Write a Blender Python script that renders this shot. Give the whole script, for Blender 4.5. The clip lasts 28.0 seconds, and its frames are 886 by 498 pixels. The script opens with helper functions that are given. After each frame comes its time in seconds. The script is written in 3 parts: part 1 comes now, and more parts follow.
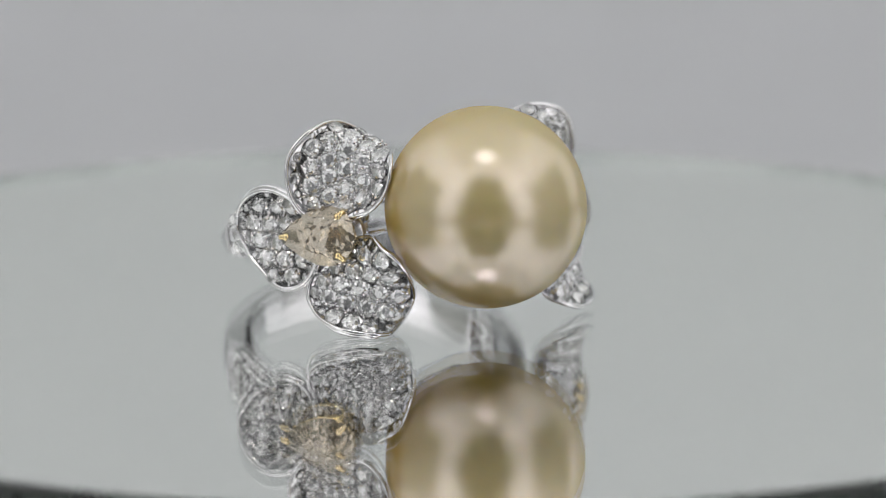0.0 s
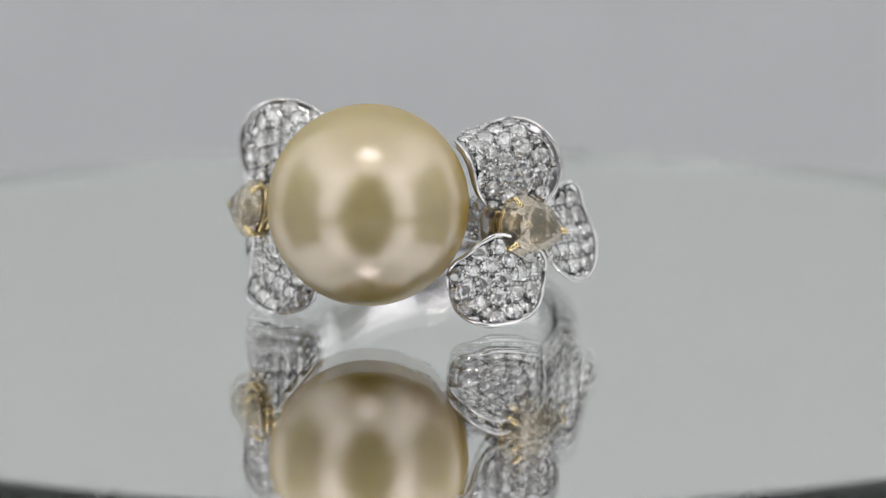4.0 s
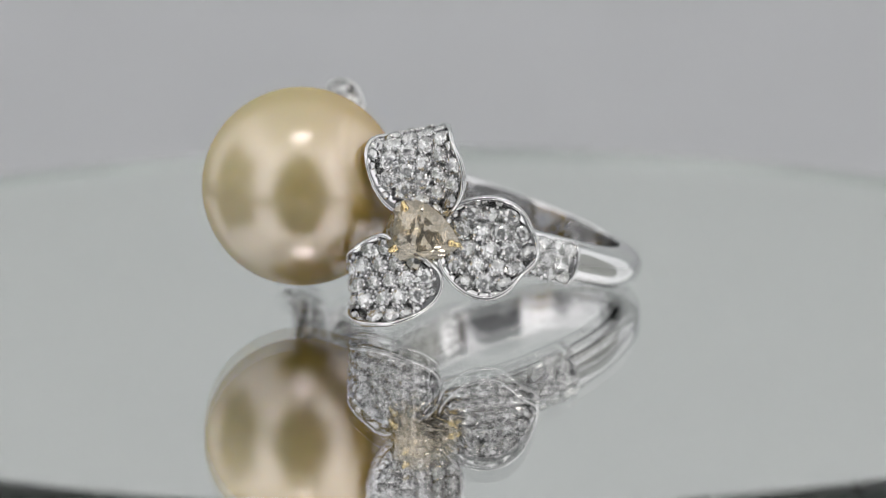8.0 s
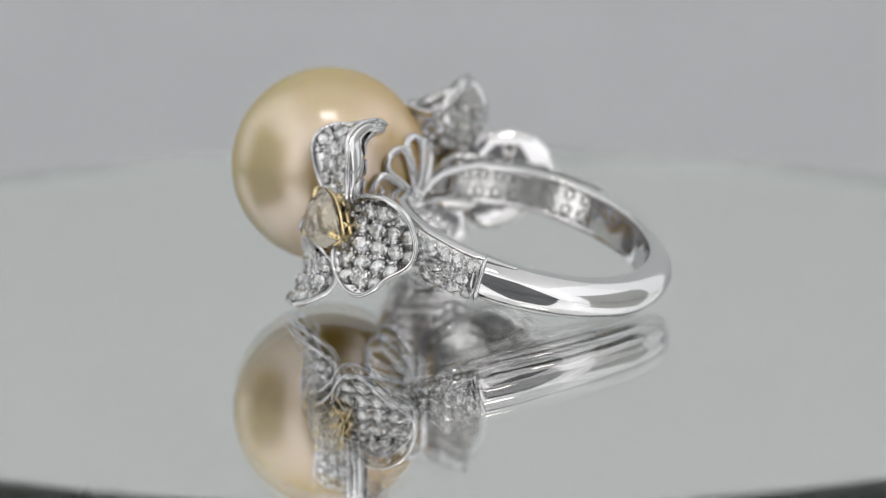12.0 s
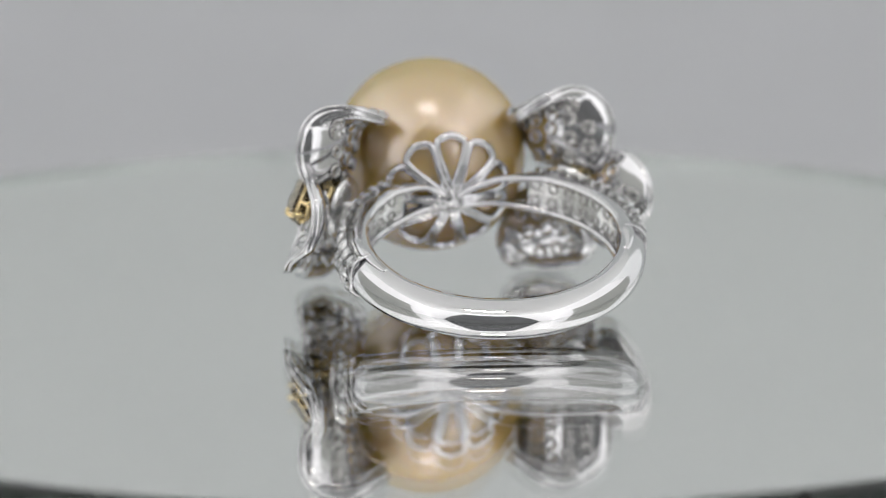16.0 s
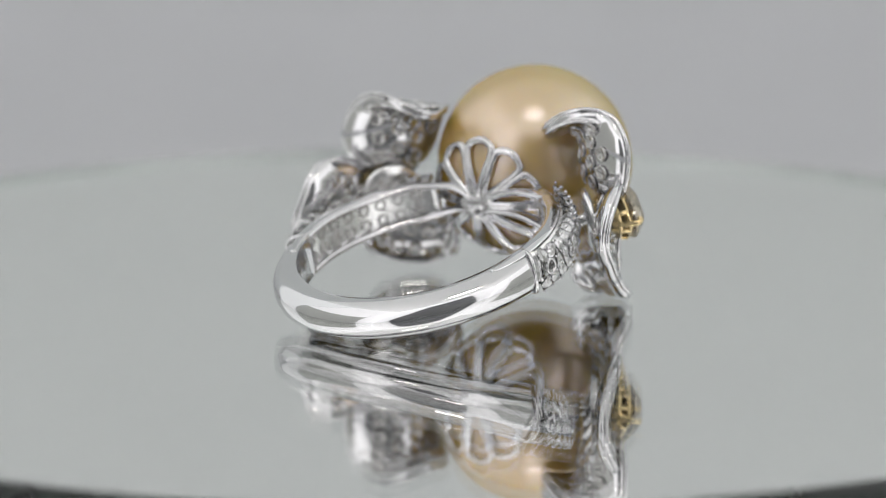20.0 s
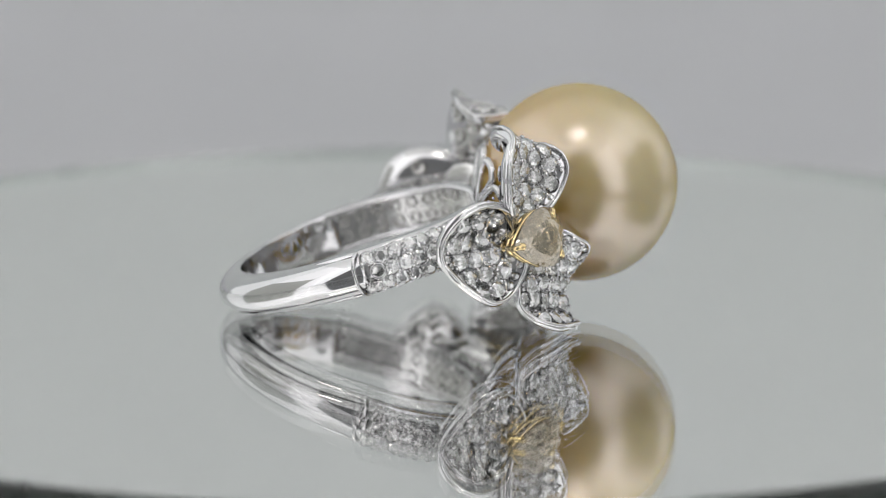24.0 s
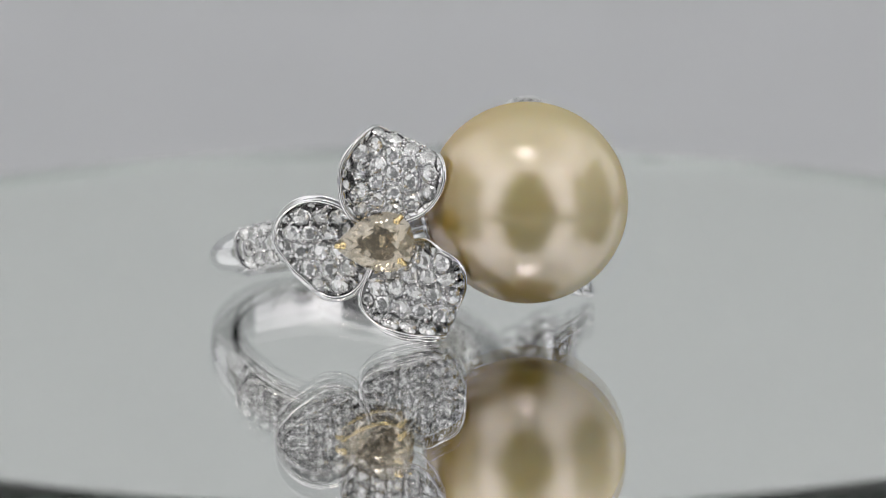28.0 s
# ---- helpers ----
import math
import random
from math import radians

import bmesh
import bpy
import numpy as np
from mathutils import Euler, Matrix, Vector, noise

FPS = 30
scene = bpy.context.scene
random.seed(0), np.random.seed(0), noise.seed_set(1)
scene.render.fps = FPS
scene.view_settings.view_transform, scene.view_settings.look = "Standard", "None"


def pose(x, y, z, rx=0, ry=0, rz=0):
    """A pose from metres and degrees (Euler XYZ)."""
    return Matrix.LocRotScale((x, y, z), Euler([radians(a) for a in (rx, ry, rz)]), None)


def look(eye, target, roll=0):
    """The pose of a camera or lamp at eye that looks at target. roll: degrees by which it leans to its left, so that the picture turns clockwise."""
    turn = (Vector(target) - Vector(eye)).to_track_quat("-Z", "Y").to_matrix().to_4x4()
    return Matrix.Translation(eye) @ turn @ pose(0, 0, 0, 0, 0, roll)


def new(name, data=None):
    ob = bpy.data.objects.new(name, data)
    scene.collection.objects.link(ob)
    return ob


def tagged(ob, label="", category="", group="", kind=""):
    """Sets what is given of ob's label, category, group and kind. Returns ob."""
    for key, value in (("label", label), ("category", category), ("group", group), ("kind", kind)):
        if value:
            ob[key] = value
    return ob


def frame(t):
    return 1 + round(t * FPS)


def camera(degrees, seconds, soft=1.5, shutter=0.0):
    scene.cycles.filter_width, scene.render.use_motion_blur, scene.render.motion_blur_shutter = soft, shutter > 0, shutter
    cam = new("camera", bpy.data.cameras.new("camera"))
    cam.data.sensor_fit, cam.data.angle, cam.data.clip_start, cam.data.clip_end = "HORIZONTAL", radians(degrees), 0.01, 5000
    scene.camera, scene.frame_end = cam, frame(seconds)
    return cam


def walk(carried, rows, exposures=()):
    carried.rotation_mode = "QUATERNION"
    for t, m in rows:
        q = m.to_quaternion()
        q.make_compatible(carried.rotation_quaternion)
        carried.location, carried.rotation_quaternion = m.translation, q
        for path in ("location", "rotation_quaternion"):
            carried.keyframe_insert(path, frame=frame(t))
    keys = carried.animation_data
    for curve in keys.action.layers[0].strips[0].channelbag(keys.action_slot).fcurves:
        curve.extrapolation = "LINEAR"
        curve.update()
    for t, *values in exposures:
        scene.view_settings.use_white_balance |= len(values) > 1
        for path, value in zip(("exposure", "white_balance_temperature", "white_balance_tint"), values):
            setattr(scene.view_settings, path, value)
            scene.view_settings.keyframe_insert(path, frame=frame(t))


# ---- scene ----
EYE = Vector((0.0, -0.34039, 0.07630))
AHEAD = Vector((0.000802, 0.977929, -0.208935))
cam = camera(9.957, 28.0, soft=0.65)
walk(cam, [(0.0, look(EYE, EYE + AHEAD)), (28.0, look(EYE, EYE + AHEAD))])
cam.data.dof.use_dof = True
cam.data.dof.focus_distance = 0.336
cam.data.dof.aperture_fstop = 30.0

# ---- light levels ----
STRIP = 0.56        # upright diffusers beside the camera
CEILING = 0.17      # fabric roof of the light box
LED = 15.5         # three small lamps under the roof
REAR_GLOW = 0.203   # glow added to the rear paper itself, no lamp behind it
BACK = 0.42         # rear side fabric, lit from outside
world = bpy.data.worlds.new("world")
scene.world = world
world.use_nodes = True
world.node_tree.nodes["Background"].inputs[0].default_value = (0.9, 0.95, 1.0, 1)
world.node_tree.nodes["Background"].inputs[1].default_value = 0.5

MM = 0.001
TURN = 12.1765     # degrees a second, clockwise seen from above


# ---- materials ----
def material(name, color, rough=0.5, metal=0.0, ior=1.5, glass=0.0, emit=0.0, coat=0.0, grain=0.0, size=400.0, tint=0.0,
             bump=0.0, coat_rough=0.1):
    """A Principled surface; grain varies the roughness, tint the colour, bump the relief, by noise of that size."""
    m = bpy.data.materials.new(name)
    m.use_nodes = True
    nt = m.node_tree
    b = nt.nodes["Principled BSDF"]
    b.inputs["Base Color"].default_value = (*color, 1)
    b.inputs["Roughness"].default_value = rough
    b.inputs["Metallic"].default_value = metal
    b.inputs["IOR"].default_value = ior
    b.inputs["Transmission Weight"].default_value = glass
    b.inputs["Coat Weight"].default_value = coat
    b.inputs["Coat Roughness"].default_value = coat_rough
    if emit:
        b.inputs["Emission Color"].default_value = (*color, 1)
        b.inputs["Emission Strength"].default_value = emit
    if grain or tint or bump:
        co = nt.nodes.new("ShaderNodeTexCoord")
        fine = nt.nodes.new("ShaderNodeTexNoise")
        fine.inputs["Scale"].default_value = size
        fine.inputs["Detail"].default_value = 6
        wide = nt.nodes.new("ShaderNodeTexNoise")
        wide.inputs["Scale"].default_value = size / 9
        wide.inputs["Detail"].default_value = 2
        both = nt.nodes.new("ShaderNodeMath")
        both.operation = "MULTIPLY_ADD"
        both.inputs[1].default_value = 0.6
        for n in (fine, wide):
            nt.links.new(co.outputs["Object"], n.inputs["Vector"])
        scaled = nt.nodes.new("ShaderNodeMath")
        scaled.operation = "MULTIPLY"
        scaled.inputs[1].default_value = 0.4
        nt.links.new(wide.outputs["Fac"], scaled.inputs[0])
        nt.links.new(fine.outputs["Fac"], both.inputs[0])
        nt.links.new(scaled.outputs[0], both.inputs[2])
        if grain:
            r = nt.nodes.new("ShaderNodeMapRange")
            r.inputs["From Min"].default_value, r.inputs["From Max"].default_value = 0.3, 0.7
            r.inputs["To Min"].default_value = max(0.0, rough - grain)
            r.inputs["To Max"].default_value = rough + grain
            nt.links.new(both.outputs[0], r.inputs["Value"])
            nt.links.new(r.outputs["Result"], b.inputs["Roughness"])
        if tint:
            ramp = nt.nodes.new("ShaderNodeValToRGB")
            ramp.color_ramp.elements[0].position, ramp.color_ramp.elements[1].position = 0.3, 0.7
            ramp.color_ramp.elements[0].color = (*[c * (1 - tint) for c in color], 1)
            ramp.color_ramp.elements[1].color = (*[min(1, c * (1 + tint)) for c in color], 1)
            nt.links.new(both.outputs[0], ramp.inputs["Fac"])
            nt.links.new(ramp.outputs["Color"], b.inputs["Base Color"])
        if bump:
            bn = nt.nodes.new("ShaderNodeBump")
            bn.inputs["Strength"].default_value = bump
            bn.inputs["Distance"].default_value = 0.0002
            nt.links.new(both.outputs[0], bn.inputs["Height"])
            nt.links.new(bn.outputs["Normal"], b.inputs["Normal"])
    return m


white_gold = material("white_gold", (0.675, 0.67, 0.68), 0.07, 1.0, grain=0.04, size=900, bump=0.01)
dull_gold = material("cast_white_gold", (0.82, 0.815, 0.81), 0.2, 1.0, grain=0.08, size=1500, bump=0.15)
yellow_gold = material("yellow_gold", (0.78, 0.63, 0.35), 0.12, 1.0, grain=0.05, size=900)
diamond_glass = material("diamond", (0.985, 0.985, 0.99), 0.0, 0.14, ior=2.42, glass=0.98)
brown_diamond = material("brown_diamond", (0.93, 0.77, 0.52), 0.0, 0.1, ior=2.42, glass=0.97)


def small_facets(m, cells, strength):
    """Fine cut of a stone: small flat cells, each tilted its own way."""
    nt = m.node_tree
    co, cell, bn = (nt.nodes.new(k) for k in ("ShaderNodeTexCoord", "ShaderNodeTexVoronoi", "ShaderNodeBump"))
    cell.inputs["Scale"].default_value = cells
    bn.inputs["Strength"].default_value = strength
    bn.inputs["Distance"].default_value = 0.0001
    nt.links.new(co.outputs["Object"], cell.inputs["Vector"])
    nt.links.new(cell.outputs["Distance"], bn.inputs["Height"])
    nt.links.new(bn.outputs["Normal"], nt.nodes["Principled BSDF"].inputs["Normal"])


small_facets(brown_diamond, 1600, 0.6)
hole_dark = material("open_setting_back", (0.56, 0.55, 0.54), 0.2, 0.9, grain=0.1, size=1500)
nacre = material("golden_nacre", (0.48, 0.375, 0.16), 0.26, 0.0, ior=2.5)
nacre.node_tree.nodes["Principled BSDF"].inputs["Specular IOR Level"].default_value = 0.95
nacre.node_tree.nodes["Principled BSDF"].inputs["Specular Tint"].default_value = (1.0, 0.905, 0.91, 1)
mirror_glass = material("clear_glass", (0.998, 1.0, 0.998), 0.0, ior=1.52, glass=1.0)
edge_glass = material("green_glass_edge", (0.40, 0.55, 0.46), 0.3, ior=1.52, glass=1.0, grain=0.05, size=300)
silvering = material("silvering", (0.975, 0.975, 0.97), 0.0, 1.0)


def painted_bounce(m, front, back):
    """Greenish gold on the open side (-y) to orange gold next to the metal (+y): warm bounced light painted into the
    nacre.
    """
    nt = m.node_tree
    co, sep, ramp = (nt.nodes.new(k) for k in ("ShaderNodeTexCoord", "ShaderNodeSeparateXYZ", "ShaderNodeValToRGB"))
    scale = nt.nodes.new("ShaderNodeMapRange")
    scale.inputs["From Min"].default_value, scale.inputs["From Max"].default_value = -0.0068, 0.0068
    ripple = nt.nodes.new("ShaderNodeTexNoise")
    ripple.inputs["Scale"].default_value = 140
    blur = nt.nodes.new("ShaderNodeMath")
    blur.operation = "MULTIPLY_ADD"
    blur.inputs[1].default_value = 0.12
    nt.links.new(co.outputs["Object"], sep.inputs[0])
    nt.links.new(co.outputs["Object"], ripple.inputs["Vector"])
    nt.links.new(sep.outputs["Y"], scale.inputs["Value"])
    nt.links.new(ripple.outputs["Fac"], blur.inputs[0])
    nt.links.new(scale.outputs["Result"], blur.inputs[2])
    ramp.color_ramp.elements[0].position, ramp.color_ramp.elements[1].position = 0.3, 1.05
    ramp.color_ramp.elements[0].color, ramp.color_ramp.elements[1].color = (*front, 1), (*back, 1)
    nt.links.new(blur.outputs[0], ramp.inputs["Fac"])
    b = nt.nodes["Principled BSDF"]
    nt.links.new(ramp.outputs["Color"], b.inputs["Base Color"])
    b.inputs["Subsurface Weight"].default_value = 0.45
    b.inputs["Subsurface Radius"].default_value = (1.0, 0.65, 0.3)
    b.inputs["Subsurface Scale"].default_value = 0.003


painted_bounce(nacre, (0.455, 0.36, 0.085), (0.515, 0.315, 0.04))
white_plastic = material("white_plastic", (0.75, 0.75, 0.75), 0.4, grain=0.1, size=200, tint=0.03)
paper = material("grey_paper", (0.505, 0.507, 0.527), 0.8, grain=0.1, size=60, tint=0.03, bump=0.1)
glow_paper = material("glowing_rear_paper", (0.505, 0.525, 0.52), 0.8, emit=REAR_GLOW, tint=0.02, size=40)


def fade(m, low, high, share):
    """Added glow of the rear paper, which falls to a share of itself below; no lamp stands behind."""
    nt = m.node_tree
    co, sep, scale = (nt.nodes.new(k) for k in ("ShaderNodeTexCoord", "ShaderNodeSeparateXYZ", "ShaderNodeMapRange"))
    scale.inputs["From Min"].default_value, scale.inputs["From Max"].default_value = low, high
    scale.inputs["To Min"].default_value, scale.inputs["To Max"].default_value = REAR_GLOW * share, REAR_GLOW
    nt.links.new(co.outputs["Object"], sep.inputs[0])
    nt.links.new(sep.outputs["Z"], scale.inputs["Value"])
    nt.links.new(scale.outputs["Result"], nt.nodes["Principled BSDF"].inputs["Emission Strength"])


fade(glow_paper, 0.02, 0.11, 0.42)
back_fabric = material("rear_fabric", (0.97, 0.98, 0.98), 0.9, emit=BACK, tint=0.02, size=40)
roof_fabric = material("roof_fabric", (0.985, 0.985, 0.97), 0.9, emit=CEILING)
strip_fabric = material("diffuser_fabric", (0.985, 0.98, 0.985), 0.9, emit=STRIP)
# the grey flap emits a little by itself, added to lighten its reflections
grey_glow_fabric = material("grey_glow_fabric", (0.52, 0.53, 0.50), 0.9, emit=0.22, tint=0.08, size=90, bump=0.2)
dark_cloth = material("dark_cloth", (0.32, 0.32, 0.32), 0.9, tint=0.2, size=90, bump=0.2)
led_lens = material("lit_led", (1.0, 0.95, 0.88), 0.3, emit=LED)
black_metal = material("black_metal", (0.03, 0.03, 0.03), 0.4, 0.5, grain=0.1, size=200)


# ---- mesh helpers (millimetres in, metres out) ----
def mesh(name, verts, faces, mats, smooth=True, slots=None):
    me = bpy.data.meshes.new(name)
    me.from_pydata([tuple(c * MM for c in v) for v in verts], [], faces)
    for m in mats if isinstance(mats, (list, tuple)) else [mats]:
        me.materials.append(m)
    if smooth:
        me.polygons.foreach_set("use_smooth", [True] * len(me.polygons))
    if slots:
        me.polygons.foreach_set("material_index", slots)
    bm = bmesh.new()
    bm.from_mesh(me)
    bmesh.ops.recalc_face_normals(bm, faces=bm.faces)
    bm.to_mesh(me)
    bm.free()
    me.update()
    return me


def part(name, me, parent, label="", m=None, kind=""):
    ob = new(name, me)
    ob.parent = parent
    if m is not None:
        ob.matrix_basis = m
    return tagged(ob, label, kind=kind)


def thing(name, label, category, me=None, kind="", group=""):
    return tagged(new(name, me), label, category, group, kind)


def tube(points, radius, sides=8, closed=False, flat=1.0, up=None):
    """Verts and faces of a round bar along points; radius is a number or one for each point."""
    pts = [Vector(p) for p in points]
    n = len(pts)
    rad = [radius] * n if isinstance(radius, (int, float)) else radius
    verts, faces = [], []
    ref = Vector(up) if up else Vector((0.13, 0.21, 0.97))
    for i, p in enumerate(pts):
        a = pts[(i - 1) % n] if closed or i else pts[0]
        b = pts[(i + 1) % n] if closed or i < n - 1 else pts[-1]
        d = (b - a).normalized()
        side = d.cross(ref)
        if side.length < 0.05:
            side = d.cross(Vector((1, 0, 0)))
        side.normalize()
        over = side.cross(d)
        ref = over if up is None else Vector(up)
        for k in range(sides):
            w = 2 * math.pi * k / sides
            verts.append(p + side * math.cos(w) * rad[i] + over * math.sin(w) * rad[i] * flat)
    for i in range(n if closed else n - 1):
        j = (i + 1) % n
        for k in range(sides):
            l = (k + 1) % sides
            faces.append((i * sides + k, i * sides + l, j * sides + l, j * sides + k))
    if not closed:
        faces.append(tuple(range(sides)))
        faces.append(tuple((n - 1) * sides + k for k in range(sides)))
    return verts, faces


def joined(pieces):
    verts, faces = [], []
    for v, f in pieces:
        o = len(verts)
        verts += v
        faces += [tuple(i + o for i in q) for q in f]
    return verts, faces


def ball(c, r, n=8, rings=5, squash=(1, 1, 1)):
    verts, faces = [], []
    for i in range(1, rings):
        a = math.pi * i / rings
        for k in range(n):
            w = 2 * math.pi * k / n
            verts.append(Vector(c) + Vector((math.sin(a) * math.cos(w) * squash[0], math.sin(a) * math.sin(w) * squash[1],
                                             math.cos(a) * squash[2])) * r)
    for i in range(rings - 2):
        for k in range(n):
            l = (k + 1) % n
            faces.append((i * n + k, i * n + l, (i + 1) * n + l, (i + 1) * n + k))
    top = len(verts)
    verts += [Vector(c) + Vector((0, 0, r * squash[2])), Vector(c) - Vector((0, 0, r * squash[2]))]
    for k in range(n):
        l = (k + 1) % n
        faces.append((top, k, l))
        faces.append((top + 1, (rings - 2) * n + l, (rings - 2) * n + k))
    return verts, faces


def spline(pts, steps, closed=False):
    """Catmull-Rom through the points."""
    pts = [Vector(p) for p in pts]
    n = len(pts)
    out = []
    for i in range(n if closed else n - 1):
        p = [pts[(i + k) % n] if closed else pts[min(max(i + k, 0), n - 1)] for k in (-1, 0, 1, 2)]
        for s in range(steps):
            t = s / steps
            out.append(0.5 * (2 * p[1] + (p[2] - p[0]) * t + (2 * p[0] - 5 * p[1] + 4 * p[2] - p[3]) * t * t
                              + (3 * p[1] - p[0] - 3 * p[2] + p[3]) * t ** 3))
    if not closed:
        out.append(pts[-1])
    return out


def brilliant(r):
    """A round brilliant: table, crown and pavilion facets; the girdle lies at z = 0."""
    rings = [(8, 0, 0.44, 0.36), (8, 0.5, 0.64, 0.29), (16, 0, 0.82, 0.16), (16, 0.5, 1.0, 0.0), (16, 0, 0.64, -0.34), (8, 0.5, 0.3, -0.64)]
    verts, faces, first = [], [], []
    for count, offset, k, level in rings:
        first.append(len(verts))
        for i in range(count):
            w = 2 * math.pi * (i + offset) / count
            verts.append((k * r * math.cos(w), k * r * math.sin(w), level * r))
    verts.append((0, 0, -0.86 * r))
    t, m, c, g, q, v = first
    faces.append(tuple(range(8)))
    for k in range(8):
        l = (k + 1) % 8
        faces += [(t + k, m + k, t + l), (v + k, v + l, len(verts) - 1)]
        for near, far in ((m, c), (v, q)):
            a, b, d = far + 2 * k, far + 2 * k + 1, far + (2 * k + 2) % 16
            faces += [(near + k, a, b), (near + k, b, d), (near + k, d, near + l) if near == v else (t + l, near + k, d)]
        faces.append((t + k, c + 2 * k, m + k))
    for k in range(16):
        l = (k + 1) % 16
        faces += [(c + k, g + k, c + l), (c + l, g + k, g + l), (q + k, g + k, q + l), (q + l, g + k, g + l)]
    return mesh("brilliant", verts, faces, diamond_glass, smooth=False)


STONES = {r: brilliant(r) for r in (0.24, 0.32, 0.46, 0.54, 0.64)}


def upright(at, normal, spin=0.0):
    """A pose at a place in millimetres, z along the normal."""
    q = Vector(normal).to_track_quat("Z", "Y")
    return Matrix.Translation(Vector(at) * MM) @ q.to_matrix().to_4x4() @ Matrix.Rotation(spin, 4, "Z")


# ---- light box round the turntable ----
def sheet(name, corners, mat, label, category, thick=3.0):
    """A flat panel through four corners (mm), thickened outwards along its normal."""
    a, b, c, d = [Vector(v) for v in corners]
    n = (b - a).cross(d - a).normalized() * thick
    v = [a, b, c, d, a - n, b - n, c - n, d - n]
    f = [(0, 1, 2, 3), (4, 7, 6, 5), (0, 4, 5, 1), (1, 5, 6, 2), (2, 6, 7, 3), (3, 7, 4, 0)]
    return thing(name, label, category, mesh(name, v, f, mat, smooth=False), kind="structure")


TABLE = -24.0
W, FRONT, REAR, TOP = 300.0, -330.0, 330.0, 450.0


def backdrop():
    prof = [(FRONT, TABLE), (0.0, TABLE), (190.0, TABLE)]
    for k in range(1, 13):
        w = math.pi / 2 * k / 12
        prof.append((190 + 140 * math.sin(w), TABLE + 140 * (1 - math.cos(w))))
    prof.append((REAR, TOP))
    verts = [(x, y, z) for (y, z) in prof for x in (-700, -W, W, 700)]
    faces = [(4 * i + k, 4 * i + k + 1, 4 * i + k + 5, 4 * i + k + 4) for i in range(len(prof) - 1) for k in range(3)]
    # the upper stretch of the sweep is given a glow of its own
    me = mesh("backdrop", verts, faces, [paper, glow_paper], slots=[0 if i < 8 else 1 for i in range(len(prof) - 1) for k in range(3)])
    sheet("table", [(-700, -700, TABLE - 4), (700, -700, TABLE - 4), (700, 400, TABLE - 4), (-700, 400, TABLE - 4)], dark_cloth, "dark cloth-covered table under the paper", "table")
    thing("backdrop", "light grey paper sweep curving up behind the turntable", "backdrop", me, kind="structure")


backdrop()
for sx in (-1, 1):
    def q(y0, y1, z0, z1, x=W):
        c = [(sx * x, y0, z0), (sx * x, y1, z0), (sx * x, y1, z1), (sx * x, y0, z1)]
        return c if sx < 0 else c[::-1]
    sheet("wall_side", q(FRONT, -208, TABLE, TOP), strip_fabric, "lit white diffuser fabric beside the front opening", "wall")
    sheet("wall_side", q(-205, 108, TABLE, 190), grey_glow_fabric, "grey fabric flap with an added glow, low in the side of the light box", "wall")
    sheet("wall_side", q(-205, 108, 193, TOP), strip_fabric, "lit white diffuser fabric above the grey flap", "wall")
    sheet("wall_side", q(111, REAR, TABLE, TOP), back_fabric, "white translucent fabric side of the light box", "wall")
    c = [(sx * 215, FRONT, TABLE), (sx * W, FRONT, TABLE), (sx * W, FRONT, 345), (sx * 105, FRONT, 345)]
    sheet("wall_front", c if sx > 0 else c[::-1], strip_fabric, "lit white diffuser fabric beside the front opening", "wall")
sheet("wall_front", [(-W, FRONT, 348), (W, FRONT, 348), (W, FRONT, TOP), (-W, FRONT, TOP)], strip_fabric, "lit white diffuser fabric over the front opening", "wall")
sheet("wall_room", [(-700, -560, TABLE), (-700, -560, 700), (700, -560, 700), (700, -560, TABLE)], dark_cloth, "dark cloth behind the front opening", "wall")
sheet("ceiling", [(-W, FRONT, TOP), (-W, REAR, TOP), (W, REAR, TOP), (W, FRONT, TOP)], roof_fabric, "white translucent fabric roof of the light box", "ceiling")


def led_bar():
    """Three small lamps in a black bar under the roof."""
    at = Matrix.Translation(Vector((0, -143, 385)) * MM) @ pose(0, 0, 0, -21, 0, 0)
    bar = thing("led_lamp", "small black lamp bar with three lit white lenses", "lamp")
    bar.matrix_basis = at
    v = [(x, y, z) for z in (2, 16) for (x, y) in ((-54, -28), (54, -28), (54, 28), (-54, 28))]
    f = [(0, 1, 2, 3), (4, 5, 6, 7), (0, 1, 5, 4), (1, 2, 6, 5), (2, 3, 7, 6), (3, 0, 4, 7)]
    part("housing", mesh("housing", v, f, black_metal, smooth=False), bar)
    lens = mesh("lens", *ball((0, 0, 0), 15.5, 16, 8, (1, 1.4, 0.3)), led_lens)
    for x in (-34, 0, 34):
        part("lens", lens, bar, "round lit white lens", Matrix.Translation(Vector((x, 0, 0)) * MM))


led_bar()


